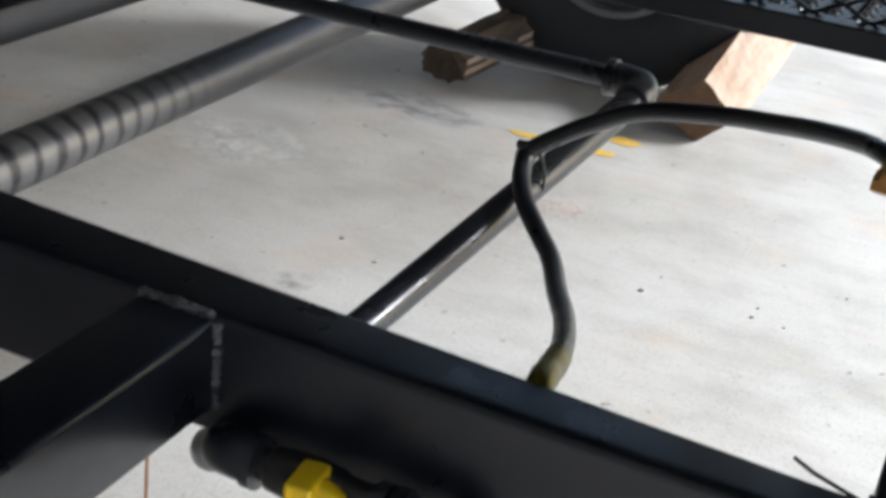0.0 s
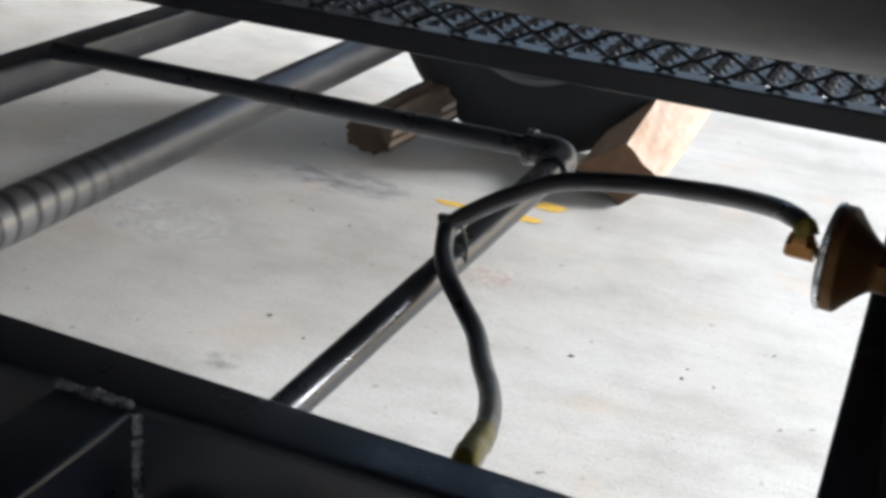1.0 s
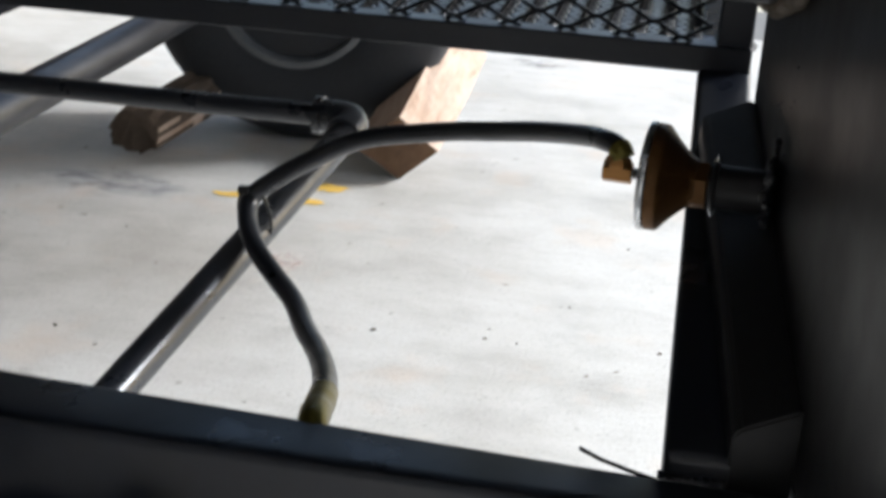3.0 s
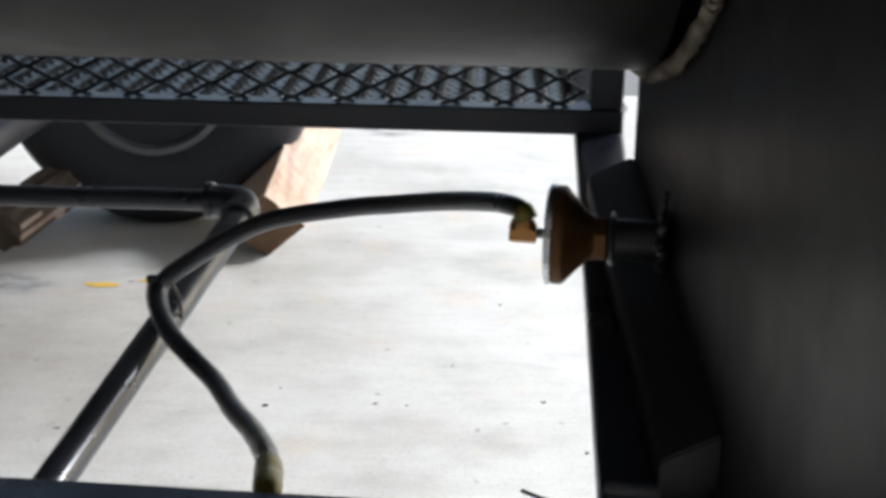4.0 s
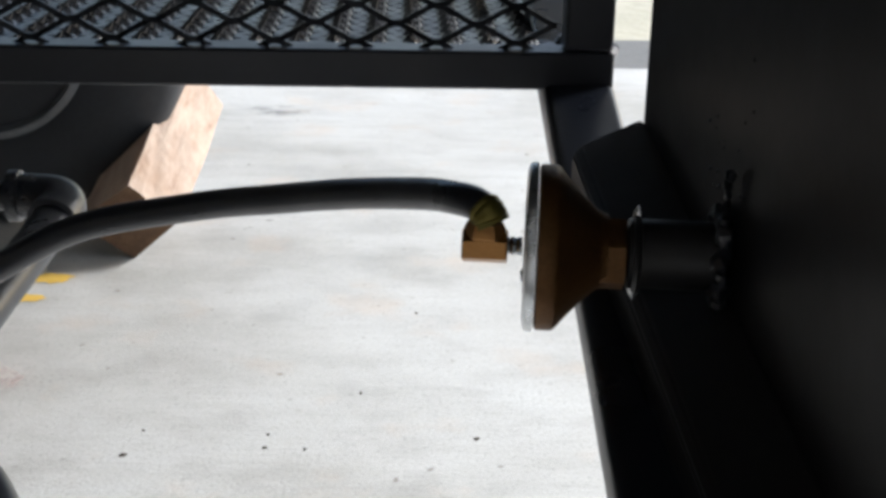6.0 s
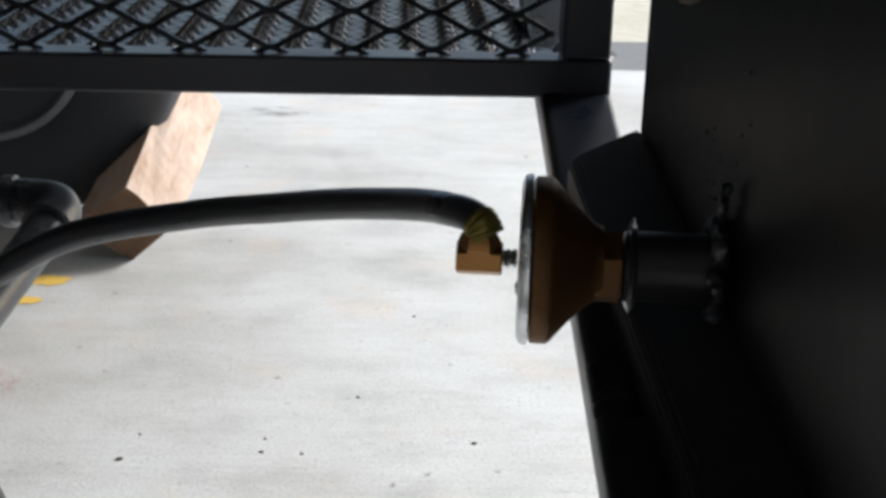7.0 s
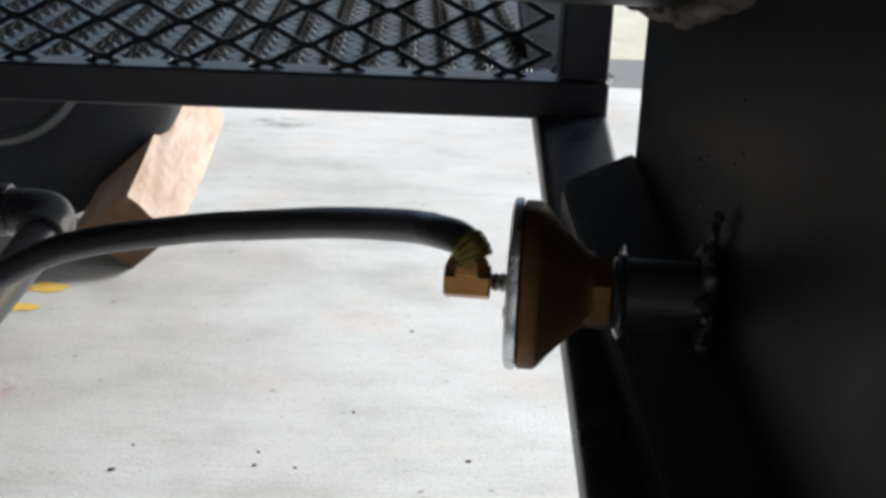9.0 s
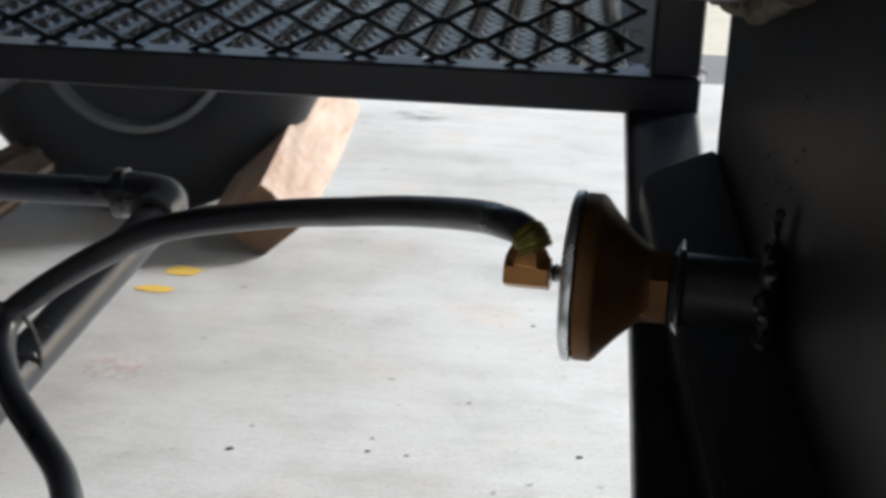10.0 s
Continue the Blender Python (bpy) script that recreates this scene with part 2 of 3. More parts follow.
tagged(part("ground", sheet(-400, 400, -400, 400, -0.04), DRY_GRASS), "pale dry grass and bare ground outside", "ground", kind="structure")
tagged(part("road", block(-60, 60, 3.2, 3.8, -0.2, -0.03), ASPHALT), "grey asphalt strip beside the concrete slab", "road", kind="structure")
tagged(part("floor", block(-7, 7, -6, 3.2, -0.15, 0.0, 0.006), CONCRETE), "light grey broom-finished concrete floor, stained and gritty", "floor", kind="structure")
# Unseen ceiling, added so that its edge grades the sunlight across the floor.
tagged(part("ceiling", block(-7, 3.15, -6, 4.1, 2.7, 2.8), WALL_PAINT), "unseen ceiling, added to cut off sun and sky", "ceiling", kind="structure")
# Unseen walls, added to hold back light and darken the floor's left side.
tagged(part("wall_west", block(-7.15, -7.0, -6, 3.2, -0.1, 2.8), WALL_PAINT), "unseen wall, added to keep light off the floor", "wall", kind="structure")
tagged(part("wall_north", block(-7, -1.7, 3.2, 3.35, -0.1, 2.8), WALL_PAINT), "unseen wall, added to keep light off the floor", "wall", kind="structure")
tagged(part("wall_south", block(-7, 1.6, -6.15, -6.0, -0.1, 2.8), WALL_PAINT), "unseen wall, added to keep light off the floor", "wall", kind="structure")

# ---- trailer frame ----
rnd = random.Random(4)
frame_ob = thing("trailer_frame", "black painted rectangular steel tube trailer frame with rough welds", "trailer frame")
ZT, ZB = 0.4525, 0.352
TILT = 0.285


def tilted(bm):
    """Lifts a piece towards the back, as the frame leans on its lowered front."""
    for v in bm.verts:
        v.co.z += TILT * v.co.y
    bm.normal_update()
    return bm


def askew(bm):
    """Widens the front tube towards its far end, as it is welded on out of square."""
    for v in bm.verts:
        if v.co.y > -0.23:
            v.co.y -= 0.04 * v.co.x
    bm.normal_update()
    return bm


part("front_tube", askew(block(-2.2, 0.6, -0.2514, -0.2040, ZB, ZT, 0.006)), BLACK, frame_ob, smooth=True)
part("side_tube", tilted(block(0.032, 0.079, -0.2036, 1.33, 0.499, 0.5265, 0.006, 4)), BLACK, frame_ob, smooth=True)
part("side_tube", block(-0.489, -0.420, -0.95, -0.2519, 0.376, ZT - 0.001, 0.006), BLACK, frame_ob, smooth=True)
part("cross_tube", block(-1.087, -1.036, -0.2036, 1.33, 0.403, 0.451, 0.006), BLACK, frame_ob, smooth=True)
part("back_tube", block(-2.2, 0.082, 1.3305, 1.381, ZB + 0.45, ZT + 0.45, 0.006), BLACK, frame_ob, smooth=True)
part("weld", bead(between((-0.487, -0.253, 0.4535), (-0.424, -0.253, 0.4535), 13), 0.0045, rnd), WELD, frame_ob, "shiny lumpy weld", True)
part("weld", bead(between((-0.4205, -0.253, 0.448), (-0.4205, -0.2525, 0.379), 22), 0.0048, rnd), WELD, frame_ob, "shiny lumpy weld", True)
part("weld", bead(between((0.030, -0.2035, 0.452), (0.072, -0.2035, 0.452), 9), 0.003, rnd), BLACK, frame_ob, "", True)

# ---- cooking chamber and firebox ----
BY, BZ, BR = 0.12, 1.055, 0.36
chamber = thing("cooking_chamber", "black painted horizontal steel barrel of a smoker", "smoker")
part("barrel", lathe([(0, BR - 0.02), (0.003, BR), (1.975, BR)], (-1.9, BY, BZ), (1, 0, 0), 160), BARREL, chamber, smooth=True)
arc = [(0.072 - 0.1 * (BR + 0.002) * math.sin(a), BY + (BR + 0.002) * math.sin(a), BZ - (BR + 0.002) * math.cos(a)) for a in [radians(-75 + i * 1.15) for i in range(120)]]
part("weld", bead(arc, 0.0065, rnd), RAW_WELD, chamber, "rough brown weld bead", True)

def extrude_y(section, y0, y1):
    """A bar along y with a section of (x, z) corners."""
    bm = bmesh.new()
    a = [bm.verts.new((x, y0, z)) for x, z in section]
    b = [bm.verts.new((x, y1, z)) for x, z in section]
    n = len(section)
    for i in range(n):
        bm.faces.new((a[i], a[(i + 1) % n], b[(i + 1) % n], b[i]))
    bm.faces.new(a[::-1])
    bm.faces.new(b)
    bmesh.ops.recalc_face_normals(bm, faces=bm.faces[:])
    bmesh.ops.bevel(bm, geom=bm.edges[:], offset=0.0015, segments=2, affect="EDGES")
    return bm


firebox = thing("firebox", "black painted steel plate firebox", "firebox", at=(0.0775, 0.146, 0))
firebox.rotation_euler = (0, 0, radians(5.7))
part("side_plate", block(0.0, 0.007, -0.70, 0.0, 0.456, 1.5, 0.0015, 2), PLATE, firebox)
# Sloped black wedge along the bottom of the plate.
part("sloped_foot", tilted(extrude_y([(-0.0005, 0.5010), (-0.0005, 0.5640), (-0.004, 0.5630), (-0.036, 0.5490), (-0.0405, 0.5440), (-0.041, 0.5010)], -0.348, 0.0)), PLATE, firebox, "sloped black wedge under the plate")
for v in firebox.children[-1].data.vertices:
    v.co.z += TILT * 0.146
part("skirt", block(0.0, 0.007, -0.356, 0.0, 0.33, 0.4555, 0.0015, 2), PLATE, firebox)
part("back_plate", block(0.0075, 0.41, -0.007, 0.0, 0.5525, 1.5, 0.0015, 2), PLATE, firebox)
part("front_plate", block(0.0075, 0.41, -0.70, -0.693, 0.5525, 1.5, 0.0015, 2), PLATE, firebox)
part("far_plate", block(0.4105, 0.417, -0.70, 0.0, 0.5525, 1.5, 0.0015, 2), PLATE, firebox)
part("bottom_plate", block(0.0075, 0.41, -0.6925, -0.0075, 0.5525, 0.5595), PLATE, firebox)
part("top_plate", block(0.0, 0.417, -0.70, 0.0, 1.5005, 1.507, 0.0015, 2), PLATE, firebox)

# ---- gas pipe ----
gas = thing("gas_pipe", "black painted steel gas pipe with elbows", "pipe")
GP0, GP1 = Vector((-0.4432, -0.20, 0.310)), Vector((-0.3358, 0.425, 0.4475))
CY, CZ_ = 0.462, 0.4560
part("long_pipe", sweep(between(GP0, GP1, 12), 0.0163, 28), PIPE, gas, smooth=True)
gd = (GP1 - GP0).normalized()
el = curve_points([GP1, GP1 + gd * 0.018, GP1 + Vector((-0.004, 0.033, 0.0075)), GP1 + Vector((-0.024, CY - GP1.y, 0.0085)), Vector((-0.380, CY, CZ_))], 6)
part("elbow", sweep(el, 0.0185, 28), PIPE, gas, smooth=True)
part("elbow_collar", lathe([(0, 0.0185), (0.001, 0.0215), (0.010, 0.0215), (0.011, 0.0185)], GP1 - gd * 0.004, gd, 32), PIPE, gas, smooth=True)
part("elbow_collar", lathe([(0, 0.0175), (0.001, 0.0215), (0.010, 0.0215), (0.011, 0.0175)], (-0.370, CY, CZ_), (-1, 0, 0), 32), PIPE, gas, smooth=True)
part("cross_pipe", sweep(between((-0.380, CY, CZ_), (-1.036, CY - 0.003, CZ_ - 0.002), 12), 0.0125, 24), PIPE, gas, smooth=True)

valve = thing("gas_valve", "black pipe fittings with a yellow valve handle below the frame", "valve")
vy, vz = -0.280, 0.368
VX = -0.405
part("elbow", sweep(curve_points([GP0, GP0 + Vector((0.008, -0.03, 0.012)), (VX, -0.252, 0.352), (VX + 0.008, vy + 0.008, vz - 0.006), (-0.380, vy, vz), (-0.362, vy, vz)], 7), 0.0180, 32), PIPE, valve, smooth=True)
for x, r, w in ((-0.370, 0.0205, 0.011), (-0.272, 0.0195, 0.013), (-0.257, 0.0205, 0.012)):
    part("collar", lathe([(0, r - 0.004), (0.0012, r), (w - 0.0012, r), (w, r - 0.004)], (x, vy, vz), (1, 0, 0), 36), PIPE, valve, smooth=True)
body = part("valve_body", lathe([(0, 0.0125), (0.006, 0.0125), (0.009, 0.0165), (0.030, 0.0185), (0.045, 0.0185), (0.062, 0.0165), (0.066, 0.0145), (0.095, 0.0145)], (-0.359, vy, vz), (1, 0, 0), 28), PLASTIC, valve, smooth=True)
part("outlet_elbow", sweep(curve_points([(-0.249, vy, vz), (-0.232, vy, vz), (-0.216, vy + 0.006, vz - 0.001), (-0.207, vy + 0.022, vz - 0.004), (-0.203, vy + 0.05, vz - 0.008)], 7), 0.0172, 32), PIPE, valve, smooth=True)
part("outlet_pipe", sweep(curve_points([(-0.203, vy + 0.05, vz - 0.008), (-0.199, -0.205, vz - 0.006), (-0.196, -0.188, 0.385), (-0.194, -0.189, 0.42), (-0.1935, -0.192, 0.436)], 6), 0.0105, 24), PIPE, valve, smooth=True)
hb = block(-0.0085, 0.0085, -0.0150, 0.0150, -0.046, 0.0, 0.0026, 3)
for f in [f for f in hb.faces if f.normal.y < -0.9 and f.calc_area() > 1e-4]:
    bmesh.ops.inset_region(hb, faces=[f], thickness=0.0032)
    bmesh.ops.translate(hb, vec=(0, 0.004, 0), verts=f.verts[:])
bmesh.ops.create_icosphere(hb, subdivisions=3, radius=0.018, matrix=Matrix.LocRotScale((0.0065, 0.001, -0.024), None, (1.15, 0.8, 1.15)))
bmesh.ops.create_cone(hb, cap_ends=True, segments=24, radius1=0.0095, radius2=0.0095, depth=0.022, matrix=Matrix.LocRotScale((-0.002, 0.022, -0.03), Euler((radians(90), 0, 0)), (1, 1, 1)))
bmesh.ops.transform(hb, matrix=Matrix.Translation((-0.3060, vy - 0.0315, vz + 0.032)) @ Euler((0, 0, radians(6))).to_matrix().to_4x4() @ Matrix.Scale(1.18, 4), verts=hb.verts[:])
part("handle", hb, YELLOW, body, "bright yellow valve handle", True)

# ---- hose ----
hose = thing("gas_hose", "black rubber gas hose with crimped brass ends, looped over the pipe", "hose")
HP = [(-0.0181, 0.0000, 0.5897), (-0.0208, 0.0020, 0.5950), (-0.0259, 0.0080, 0.5976), (-0.0337, 0.0180, 0.5969), (-0.0459, 0.0380, 0.5926), (-0.0670, 0.0680, 0.5836), (-0.0947, 0.1000, 0.5727), (-0.1318, 0.1380, 0.5577), (-0.1828, 0.1762, 0.5405), (-0.2575, 0.1985, 0.5194), (-0.3097, 0.2141, 0.4901), (-0.3484, 0.2186, 0.4637), (-0.3723, 0.2156, 0.4431), (-0.3693, 0.1921, 0.4274), (-0.3526, 0.1651, 0.4132), (-0.3260, 0.1359, 0.4014), (-0.2962, 0.0992, 0.3944), (-0.2691, 0.0456, 0.3941), (-0.2382, -0.0189, 0.4037), (-0.2119, -0.1017, 0.4237), (-0.1959, -0.1912, 0.4474)]
hose_line = curve_points(HP, 10)
hose_tube = part("hose_tube", sweep(hose_line, lambda s: 0.0077 + 0.0018 * min(1.0, 1.5 * s), 24), HOSE, hose, smooth=True)
part("ferrule", sweep(hose_line[-9:] + [Vector((-0.1935, -0.201, 0.440))], lambda s: 0.0106 + 0.0006 * math.sin(s * 40), 24), OLIVE_BRASS, hose_tube, "crimped brass ferrule", True)
part("ferrule", sweep(hose_line[:15], lambda s: 0.0088 + 0.0004 * math.sin(s * 30), 24), OLIVE_BRASS, hose_tube, "crimped brass ferrule", True)
part("printed_band", sweep(hose_line[24:37], 0.00795, 24), plain("grey_print", (0.05, 0.055, 0.06), (0.12, 0.125, 0.13), 90, 0.5), hose_tube, "worn grey print", True)

tie = thing("zip_tie", "black nylon zip tie round hose and pipe", "zip tie")
top = Vector(HP[12])
low = GP0.lerp(GP1, (top.y + 0.008 - GP0.y) / (GP1.y - GP0.y))
up_ = (top - low).normalized()
out_ = gd.cross(up_).normalized()
half = (top - low).length / 2 + 0.0135
ring = [(top + low) / 2 + out_ * 0.0172 * math.cos(a) - up_ * 0.003 + up_ * half * math.sin(a) for a in [2 * math.pi * i / 40 for i in range(41)]]
part("strap", sweep(ring, 0.0018, 8), PLASTIC, tie, smooth=True)
hx = top + up_ * 0.0075 + Vector((-0.007, -0.002, 0))
part("head", block(hx.x - 0.0055, hx.x + 0.0055, hx.y - 0.004, hx.y + 0.004, hx.z - 0.004, hx.z + 0.004, 0.0015), PLASTIC, tie)

# ---- burner mixer ----
burner = thing("burner_mixer", "brass gas burner mixer with zinc air shutter on a pipe", "gas burner")
burner.rotation_euler = (0, 0, radians(-6.5))
CZ = 0.579
shutter = part("air_shutter", lathe([(0, 0.008), (0.0, 0.036), (0.0012, 0.0395), (0.0036, 0.0402), (0.0052, 0.0398), (0.0055, 0.036)], (-0.0025, 0, CZ), (1, 0, 0), 72), ZINC, burner, "zinc-plated round air shutter", True)
part("bell", lathe([(0, 0.0375), (0.001, 0.0392), (0.008, 0.0392), (0.010, 0.0378), (0.0135, 0.0335), (0.018, 0.0285), (0.023, 0.0235), (0.0275, 0.0195), (0.031, 0.0175), (0.033, 0.017)], (0.0032, 0, CZ), (1, 0, 0), 72), CAST_BRASS, burner, "dull cast brass bell", True)
part("hex_neck", lathe([(0, 0.015), (0.0008, 0.0176), (0.0122, 0.0176), (0.013, 0.015)], (0.032, 0, CZ - 0.002), (1, 0, 0), 6), CAST_BRASS, burner, "brass hexagon neck")
part("stem", lathe([(0, 0.004), (0.001, 0.0046), (0.003, 0.0036), (0.0045, 0.0046), (0.006, 0.0036), (0.0075, 0.0046), (0.009, 0.004)], (-0.0125, 0, CZ), (1, 0, 0), 20), ZINC, burner, "threaded stem", True)
part("orifice_block", lathe([(0, 0.0078), (0.0007, 0.0084), (0.0208, 0.0084), (0.0215, 0.0078)], (-0.0320, 0, 0.5785), (1, 0, 0), 6), BRASS, burner, "hexagonal brass orifice elbow")
part("orifice_shoulder", lathe([(0, 0.0098), (0.001, 0.0105), (0.004, 0.0098), (0.007, 0.0085)], (-0.0215, 0, 0.5835), (0.03, 0, 1), 6), BRASS, burner)
part("screw", lathe([(0, 0.0032), (0.002, 0.0032), (0.0024, 0.0022)], (-0.0015, -0.012, CZ - 0.010), (-1, 0, 0), 12), ZINC, shutter)
part("screw", lathe([(0, 0.0032), (0.002, 0.0032), (0.0024, 0.0022)], (-0.0005, -0.004, CZ + 0.022), (-1, 0, 0), 12), ZINC, shutter)
ring_ob = part("lock_ring", lathe([(0, 0.016), (0.0005, 0.0190), (0.0020, 0.0200), (0.0035, 0.0190), (0.004, 0.016)], (0.0475, 0, CZ), (1, 0, 0), 48), PLATE, burner, "black lock ring", True)
# Two bright zinc cones stand in for the ring's top and bottom glints.
for up in (1, -1):
    part("lock_tab", lathe([(0, 0.0028), (0.003, 0.0022), (0.006, 0.0003)], (0.0495, -0.002, CZ + up * 0.0175), (0, 0, up), 10), ZINC, ring_ob, "small bright cone standing in for a glint on the ring")
part("pipe_stub", lathe([(0, 0.0165), (0.045, 0.0165)], (0.046, 0, CZ - 0.001), (1, 0, 0), 40), PLATE, burner, "black pipe stub", True)
wr = [(0.0885 - 0.002 * (i % 3 == 0), 0.0195 * math.cos(a), CZ - 0.001 + 0.021 * math.sin(a)) for i, a in enumerate([2 * math.pi * i / 26 for i in range(26)])]
part("weld", bead(wr, 0.0042, rnd), BLACK, burner, "blobby black weld", True)
# Weld drip in paler metal, which puts the weld's highlight into the colour.
glob = [(0.0875, -0.017 + 0.001 * i, CZ + 0.017 - 0.0035 * i) for i in range(7)]
part("weld", bead(glob, 0.0034, rnd), WELD, burner, "weld drip, paler metal standing in for its highlight", True)
drips = [(0.089, -0.004 + rnd.uniform(-0.004, 0.004), CZ + 0.02 + 0.0022 * i) for i in range(11)]
part("weld_spatter", bead(drips, 0.0020, rnd), BLACK, burner, "", True)

for i in range(16):
    bm = bmesh.new()
    rr = rnd.uniform(0.0006, 0.0016)
    bmesh.ops.create_icosphere(bm, subdivisions=1, radius=rr, matrix=Matrix.Translation((0.0, rnd.uniform(-0.17, -0.11), CZ + 0.025 + abs(rnd.gauss(0, 0.03)))))
    part("spatter", bm, BLACK, firebox)

# ---- mesh basket ----
def expanded(lwd, swd, cols, rows, strand, thick, place):
    """Expanded metal: zigzag strands that meet at their bonds. place maps (along, across, out) to the world."""
    verts, faces = [], []
    for j in range(rows):
        for i in range(cols * 2):
            flip = 1 if (i + j) % 2 == 0 else -1
            a0, a1 = i * lwd / 2, (i + 1) * lwd / 2
            z0, z1 = (j + 0.5) * swd / 2 - flip * swd / 4, (j + 0.5) * swd / 2 + flip * swd / 4
            b = lwd * 0.055
            line = [(a0, z0), (a0 + b, z0 + flip * swd * 0.015), (a1 - b, z1 - flip * swd * 0.015), (a1, z1)]
            base = len(verts)
            for a, z in line:
                for dz, do in ((-strand / 2, -thick / 2), (strand / 2, -thick * 0.1), (strand / 2, thick / 2), (-strand / 2, thick * 0.1)):
                    verts.append(place(a, z + dz, do))
            for k in range(3):
                s = base + 4 * k
                for m in range(4):
                    faces.append((s + m, s + (m + 1) % 4, s + 4 + (m + 1) % 4, s + 4 + m))
    bm = bmesh.new()
    bv = [bm.verts.new(v) for v in verts]
    for f in faces:
        bm.faces.new([bv[k] for k in f])
    return bm


def floor_ribbons(lwd, swd, cols, rows, place):
    """Flattened expanded metal: flat glossy strands that twist on edge where they are bonded."""
    bm = bmesh.new()
    for j in range(rows):
        for i in range(cols * 2):
            flip = 1 if (i + j) % 2 == 0 else -1
            a0, a1 = i * lwd / 2, (i + 1) * lwd / 2
            mid = (j + 0.5) * swd / 2
            lines = []
            for s in (0.0, 0.16, 0.3, 0.7, 0.84, 1.0):
                turn = radians(75) * max(0.0, abs(s - 0.5) - 0.2) / 0.3
                w = 0.0055
                a, y = a0 + (a1 - a0) * s, mid + flip * swd / 4 * (2 * s - 1)
                lines.append([bm.verts.new(place(a, y + w * k * math.cos(turn), w * k * math.sin(turn) - d)) for k, d in ((-1, 0), (1, 0), (1, 0.0016), (-1, 0.0016))])
            for p, q in zip(lines, lines[1:]):
                for m in range(4):
                    bm.faces.new((p[m], p[(m + 1) % 4], q[(m + 1) % 4], q[m]))
    bmesh.ops.recalc_face_normals(bm, faces=bm.faces[:])
    return bm


RY, RB, RT, RX = 0.257, 0.596, 0.621, 0.0775
LWD, SWD = 0.0522, 0.0240
basket = thing("mesh_basket", "black expanded metal basket with an angle iron frame", "basket")
part("front_rail", block(-1.75, RX, RY, RY + 0.028, RB, RT, 0.002, 2), BLACK, basket)
part("post", block(0.0455, RX - 0.001, RY + 0.001, RY + 0.029, RT + 0.0005, 1.0, 0.002, 2), BLACK, basket)
part("post", block(-1.75, -1.72, RY + 0.001, RY + 0.029, RT + 0.0005, 1.0, 0.002, 2), BLACK, basket)
part("end_rail", block(0.048, RX - 0.001, RY + 0.0285, 0.95, RB + 0.001, RT - 0.001, 0.002, 2), BLACK, basket)
part("end_rail", block(-1.75, -1.722, RY + 0.0285, 0.95, RB + 0.001, RT - 0.001, 0.002, 2), BLACK, basket)
part("back_rail", block(-1.75, RX, 0.9505, 0.978, RB, RT, 0.002, 2), BLACK, basket)
part("top_rail", block(-1.75, RX, RY, RY + 0.028, 1.0005, 1.026, 0.002, 2), BLACK, basket)
part("foot", block(-1.08, -1.045, 0.85, 0.89, 0.451, RB, 0.002, 2), BLACK, basket)
bead_pts = between((RX - 0.001, RY + 0.004, RT + 0.001), (RX - 0.001, RY + 0.024, RT + 0.001), 4)
part("weld", bead(bead_pts, 0.004, rnd), WELD, basket, "shiny weld at the corner", True)
part("front_mesh", expanded(LWD, SWD, 34, 32, 0.0040, 0.003, lambda a, z, o: (-0.0641 - 32 * LWD + a, RY + 0.012 + o, 0.6485 - SWD * 1.5 + z)), BLACK, basket, "coarse expanded metal")
part("floor_mesh", floor_ribbons(LWD, SWD, 34, 54, lambda a, y, o: (-0.052 - 32 * LWD + a, RY + 0.032 + y, RT - 0.004 + o)), MESH_PAINT, basket, "coarse expanded metal")

# ---- axle and wheel ----
axle = thing("axle", "dark bare steel axle tube with banded reflections painted on", "axle")
part("axle_tube", sweep(between((-0.9295, -1.2, 0.3208), (-0.9295, 1.69, 0.3208), 4), 0.0325, 40), BANDED, axle, smooth=True)
part("torsion_arm", block(-0.96, -0.75, 1.691, 1.712, 0.295, 0.365, 0.006), BLACK, axle)
wheel = thing("wheel", "black trailer tyre on a silver rim, chocked with firewood", "wheel")
WX, WZ, WY = -0.785, 0.345, 1.715
tp_ = [(0.022, 0.176), (0.008, 0.181), (0.002, 0.198), (-0.003, 0.245), (0.002, 0.290), (0.012, 0.318), (0.026, 0.335), (0.05, 0.345), (0.165, 0.345), (0.19, 0.336), (0.207, 0.315), (0.217, 0.255), (0.21, 0.2), (0.19, 0.176)]
part("tyre", lathe(tp_, (WX, WY, WZ), (0, 1, 0), 96), RUBBER, wheel, smooth=True)
rim = part("rim", lathe([(0.030, 0.178), (0.012, 0.182), (0.004, 0.182), (0.001, 0.176), (0.002, 0.168), (0.010, 0.163), (0.045, 0.156), (0.055, 0.14), (0.045, 0.11), (0.052, 0.085), (0.06, 0.045), (0.06, 0.0)], (WX, WY, WZ), (0, 1, 0), 72), RIM, wheel, "silver painted steel rim", True)
part("hub", lathe([(0, 0.04), (0.02, 0.055), (0.07, 0.055), (0.08, 0.08), (0.11, 0.08)], (WX, WY + 0.01, WZ), (0, 1, 0), 32), BLACK, rim, "black hub", True)

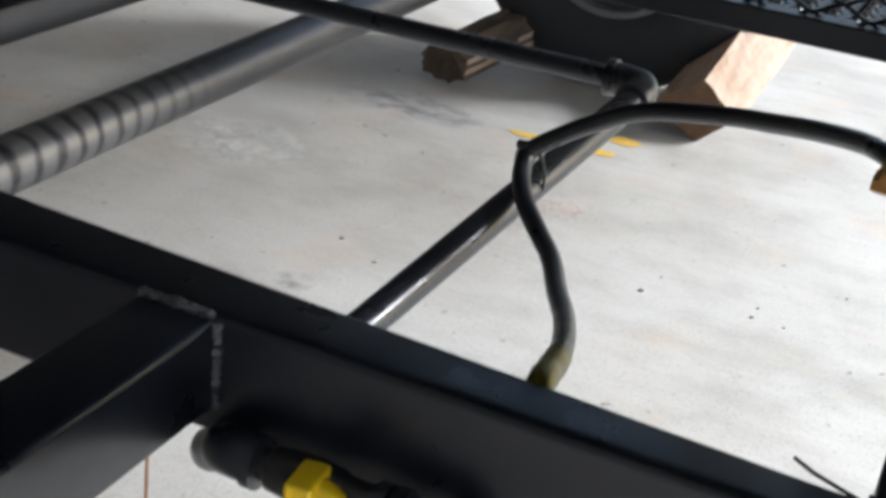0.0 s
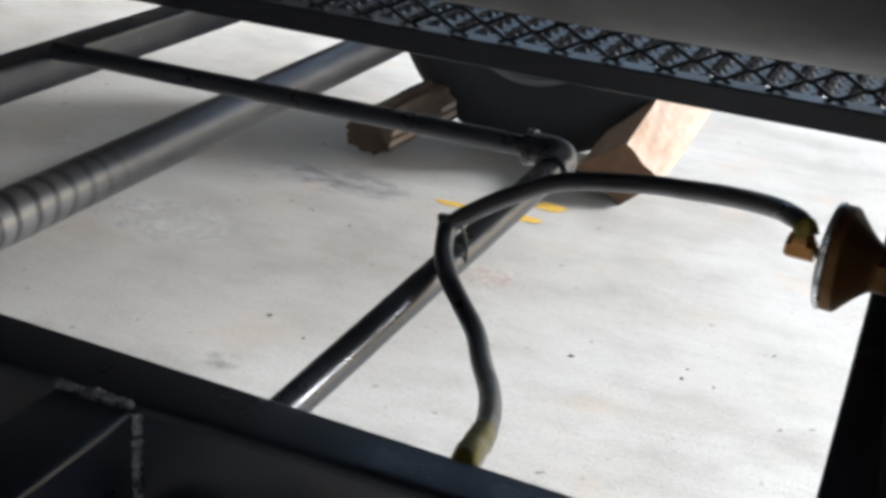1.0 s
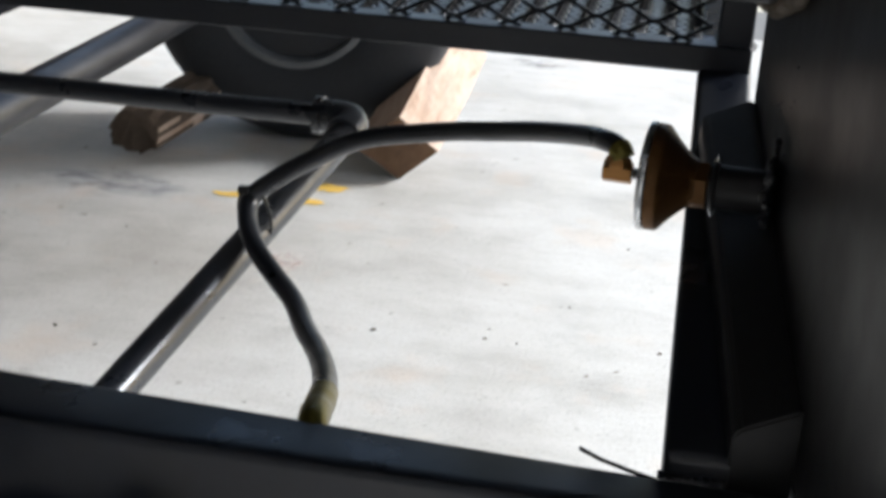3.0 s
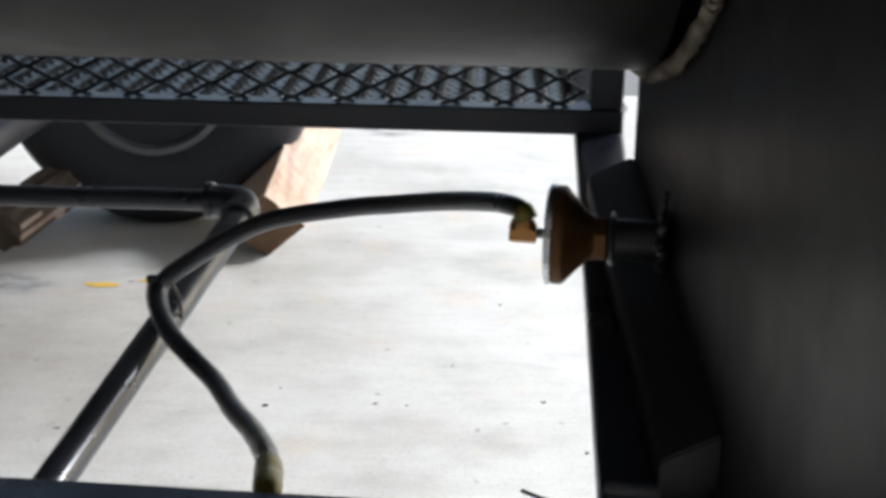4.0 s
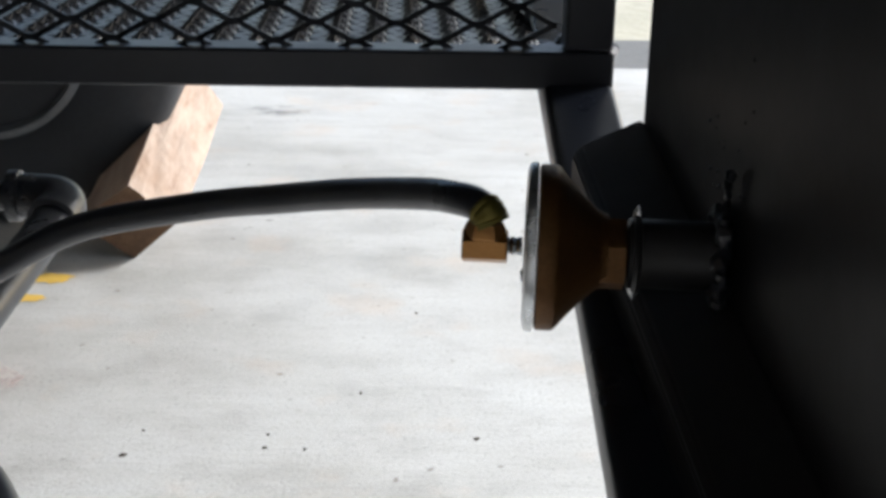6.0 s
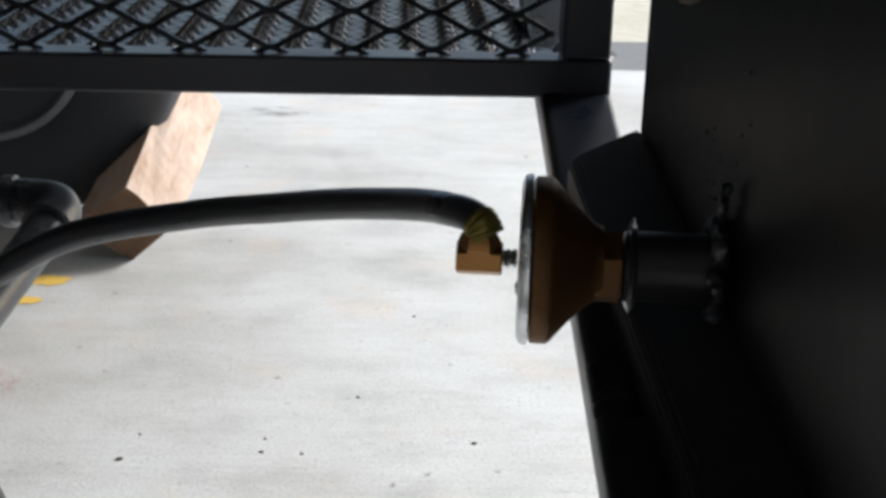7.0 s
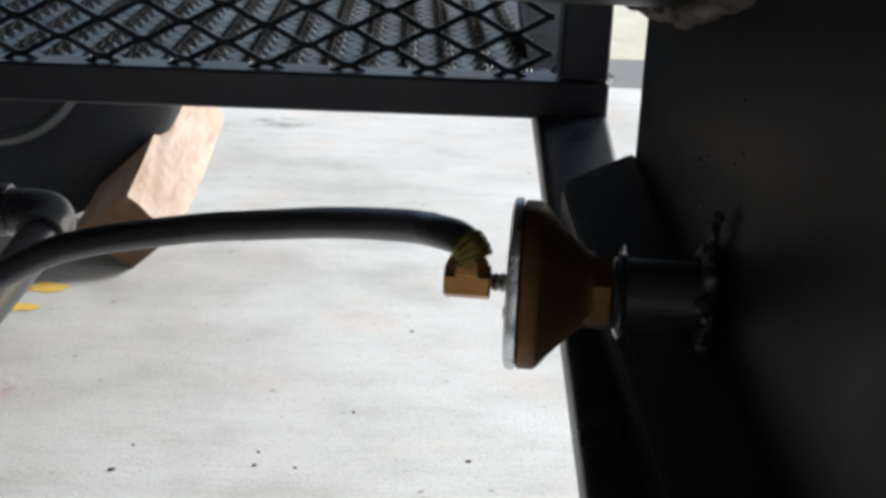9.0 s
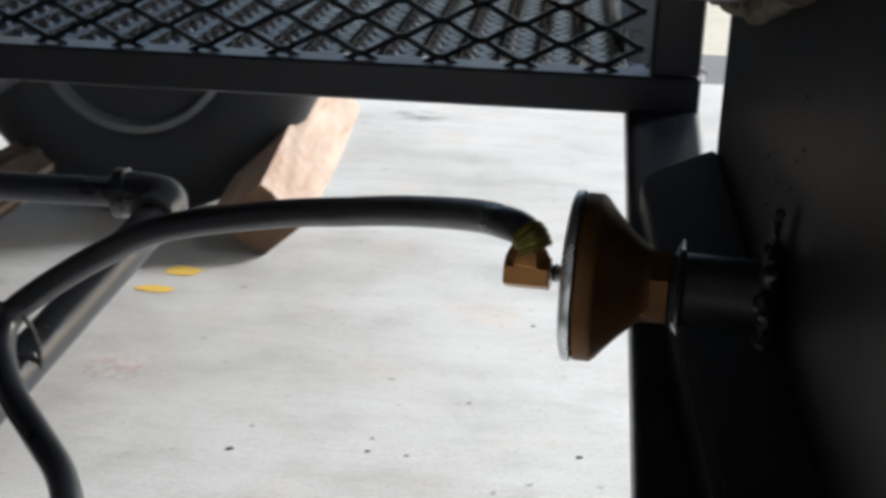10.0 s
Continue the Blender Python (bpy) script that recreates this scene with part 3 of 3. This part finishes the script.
# ---- firewood chocks ----
def log_solid(section, y0, y1, shear, rnd, rough=0.006, steps=14):
    """A split log: a section of (x, z) corners drawn along y, roughened, with its ends shifted by shear."""
    bm = bmesh.new()
    ring_pts = []
    m = len(section)
    for i in range(m):
        a, b = Vector((*section[i], 0)), Vector((*section[(i + 1) % m], 0))
        for k in range(4):
            ring_pts.append(a.lerp(b, k / 4))
    rings = []
    for j in range(steps + 1):
        s = j / steps
        row = []
        for q in ring_pts:
            w = Vector((q.x + shear[0] * s, y0 + (y1 - y0) * s, q.y + shear[1] * s))
            n = noise.noise(Vector((q.x * 60, s * 3, q.y * 60))) * rough
            row.append(bm.verts.new(w + Vector((n, n if j in (0, steps) else 0, n))))
        rings.append(row)
    k = len(ring_pts)
    for a, b in zip(rings, rings[1:]):
        for i in range(k):
            bm.faces.new((a[i], a[(i + 1) % k], b[(i + 1) % k], b[i]))
    bm.faces.new(rings[0][::-1])
    bm.faces.new(rings[-1])
    low = min(v.co.z for v in bm.verts)
    for v in bm.verts:
        v.co.z -= low
    bmesh.ops.recalc_face_normals(bm, faces=bm.faces[:])
    return bm


def two_tone(ob, second, third, test_second, test_third):
    me = ob.data
    me.materials.append(second)
    me.materials.append(third)
    for f in me.polygons:
        if test_third(f):
            f.material_index = 2
        elif test_second(f):
            f.material_index = 1


lr = part("firewood_log", log_solid([(-0.612, 0.059), (-0.508, 0.0), (-0.432, 0.066), (-0.512, 0.130)], 1.56, 1.93, (0.034, 0.058), rnd, 0.005), SPLIT_WOOD)
for v in lr.data.vertices:
    s = max(0.0, v.co.y - 1.56) / 0.37 * max(0.0, v.co.z - 0.05)
    v.co.z += 0.75 * s
two_tone(lr, BARK, END_WOOD, lambda f: f.normal.z < -0.2, lambda f: f.normal.y < -0.7)
for f in lr.data.polygons:
    if f.normal.x > 0.45 and f.normal.z < 0.35 and f.center.y > 1.63:
        f.material_index = 1
tagged(lr, "split firewood log with a pale fresh face wedged against the tyre", "log", "firewood chocks")
ll_sec = [(-1.062 + 1.15 * r * math.cos(radians(d)), 0.066 + 1.03 * r * math.sin(radians(d))) for d, r in ((-165, 0.050), (-125, 0.046), (-80, 0.048), (-35, 0.052), (15, 0.044), (70, 0.042), (120, 0.050), (160, 0.047))]
ll_ = part("firewood_log", log_solid(ll_sec, 1.53, 1.76, (0.085, 0.046), rnd, 0.012), SPLIT_WOOD)
two_tone(ll_, BARK, END_WOOD, lambda f: f.normal.z < 0.1, lambda f: f.normal.y < -0.7)
tagged(ll_, "weathered brown firewood log with bark wedged against the tyre", "log", "firewood chocks")

# ---- marks and litter on the floor ----
def blob(cx, cy, rx, ry, z, rnd, n=22):
    bm = bmesh.new()
    bm.faces.new([bm.verts.new((cx + rx * (1 + rnd.uniform(-0.25, 0.25)) * math.cos(2 * math.pi * i / n), cy + ry * (1 + rnd.uniform(-0.3, 0.3)) * math.sin(2 * math.pi * i / n), z)) for i in range(n)])
    return bm


for cx, cy, rx, ry in ((-0.797, 1.363, 0.037, 0.013), (-0.626, 1.458, 0.034, 0.021), (-0.647, 1.372, 0.030, 0.016), (-0.715, 1.390, 0.018, 0.008)):
    tagged(part("paint_mark", blob(cx, cy, rx, ry, 0.0012, rnd), PAINT_MARK), "worn yellow paint mark on the concrete", "paint mark", "yellow floor marks")

for name, cx, cy, rx, ry, col, amt, sc in (("blue_stain", -1.042, 1.351, 0.185, 0.09, (0.2, 0.21, 0.26), 0.45, 2.2), ("grey_stain", -1.21, 0.976, 0.155, 0.13, (0.72, 0.7, 0.67), 0.75, 2), ("pink_stain", -0.606, 1.076, 0.058, 0.062, (0.6, 0.4, 0.34), 0.4, 3),
                                       ("dark_stain", -0.356, 2.63, 0.085, 0.07, (0.2, 0.2, 0.21), 0.5, 1.2), ("oil_stain", -0.837, 0.566, 0.038, 0.034, (0.25, 0.23, 0.2), 0.4, 1.0)):
    st = part("floor_stain", sheet(-1, 1, -1, 1, 0), stain_material(name, col, amt, sc))
    st.matrix_world = Matrix.LocRotScale((cx, cy, 0.0016), None, (rx, ry, 1))
    tagged(st, "faint stain on the concrete floor", "stain", "floor stains")

for cx, cy, r in ((-0.393, 0.86, 0.0065), (-0.223, 0.88, 0.0045), (-0.222, 0.915, 0.004), (0.0415, 0.905, 0.0055), (-0.108, 1.035, 0.004), (-0.173, 0.877, 0.0035), (-0.38, 0.925, 0.0035), (-0.854, 0.735, 0.0055),
                  (-0.916, 1.144, 0.004), (-0.03, 1.32, 0.0045), (-0.772, 0.693, 0.004), (-0.69, 0.76, 0.0045), (0.101, 0.739, 0.005)):
    bm = bmesh.new()
    r *= 0.6
    bmesh.ops.create_icosphere(bm, subdivisions=1, radius=r, matrix=Matrix.LocRotScale((cx, cy, r * 0.35), Euler((0, 0, rnd.uniform(0, 3))), (1.4, 0.9, 0.4)))
    tagged(part("dirt_crumb", bm, DIRT), "small brown crumb of dirt on the concrete", "debris", "crumbs on the floor")

wire = part("wire_end", sweep([(0.030, -0.208, 0.4505), (0.012, -0.204, 0.4525), (-0.006, -0.199, 0.4545), (-0.020, -0.193, 0.457)], 0.0015, 8), PLASTIC)
tagged(wire, "short black wire end sticking out at the frame", "wire")
ow = part("thin_wire", sweep(curve_points([(-0.36, -0.33, 0.0), (-0.40, -0.325, 0.11), (-0.43, -0.32, 0.24), (-0.437, -0.31, 0.376)], 8), 0.0014, 8), ORANGE_WIRE)
tagged(ow, "thin copper-coloured wire hanging below the frame", "wire")
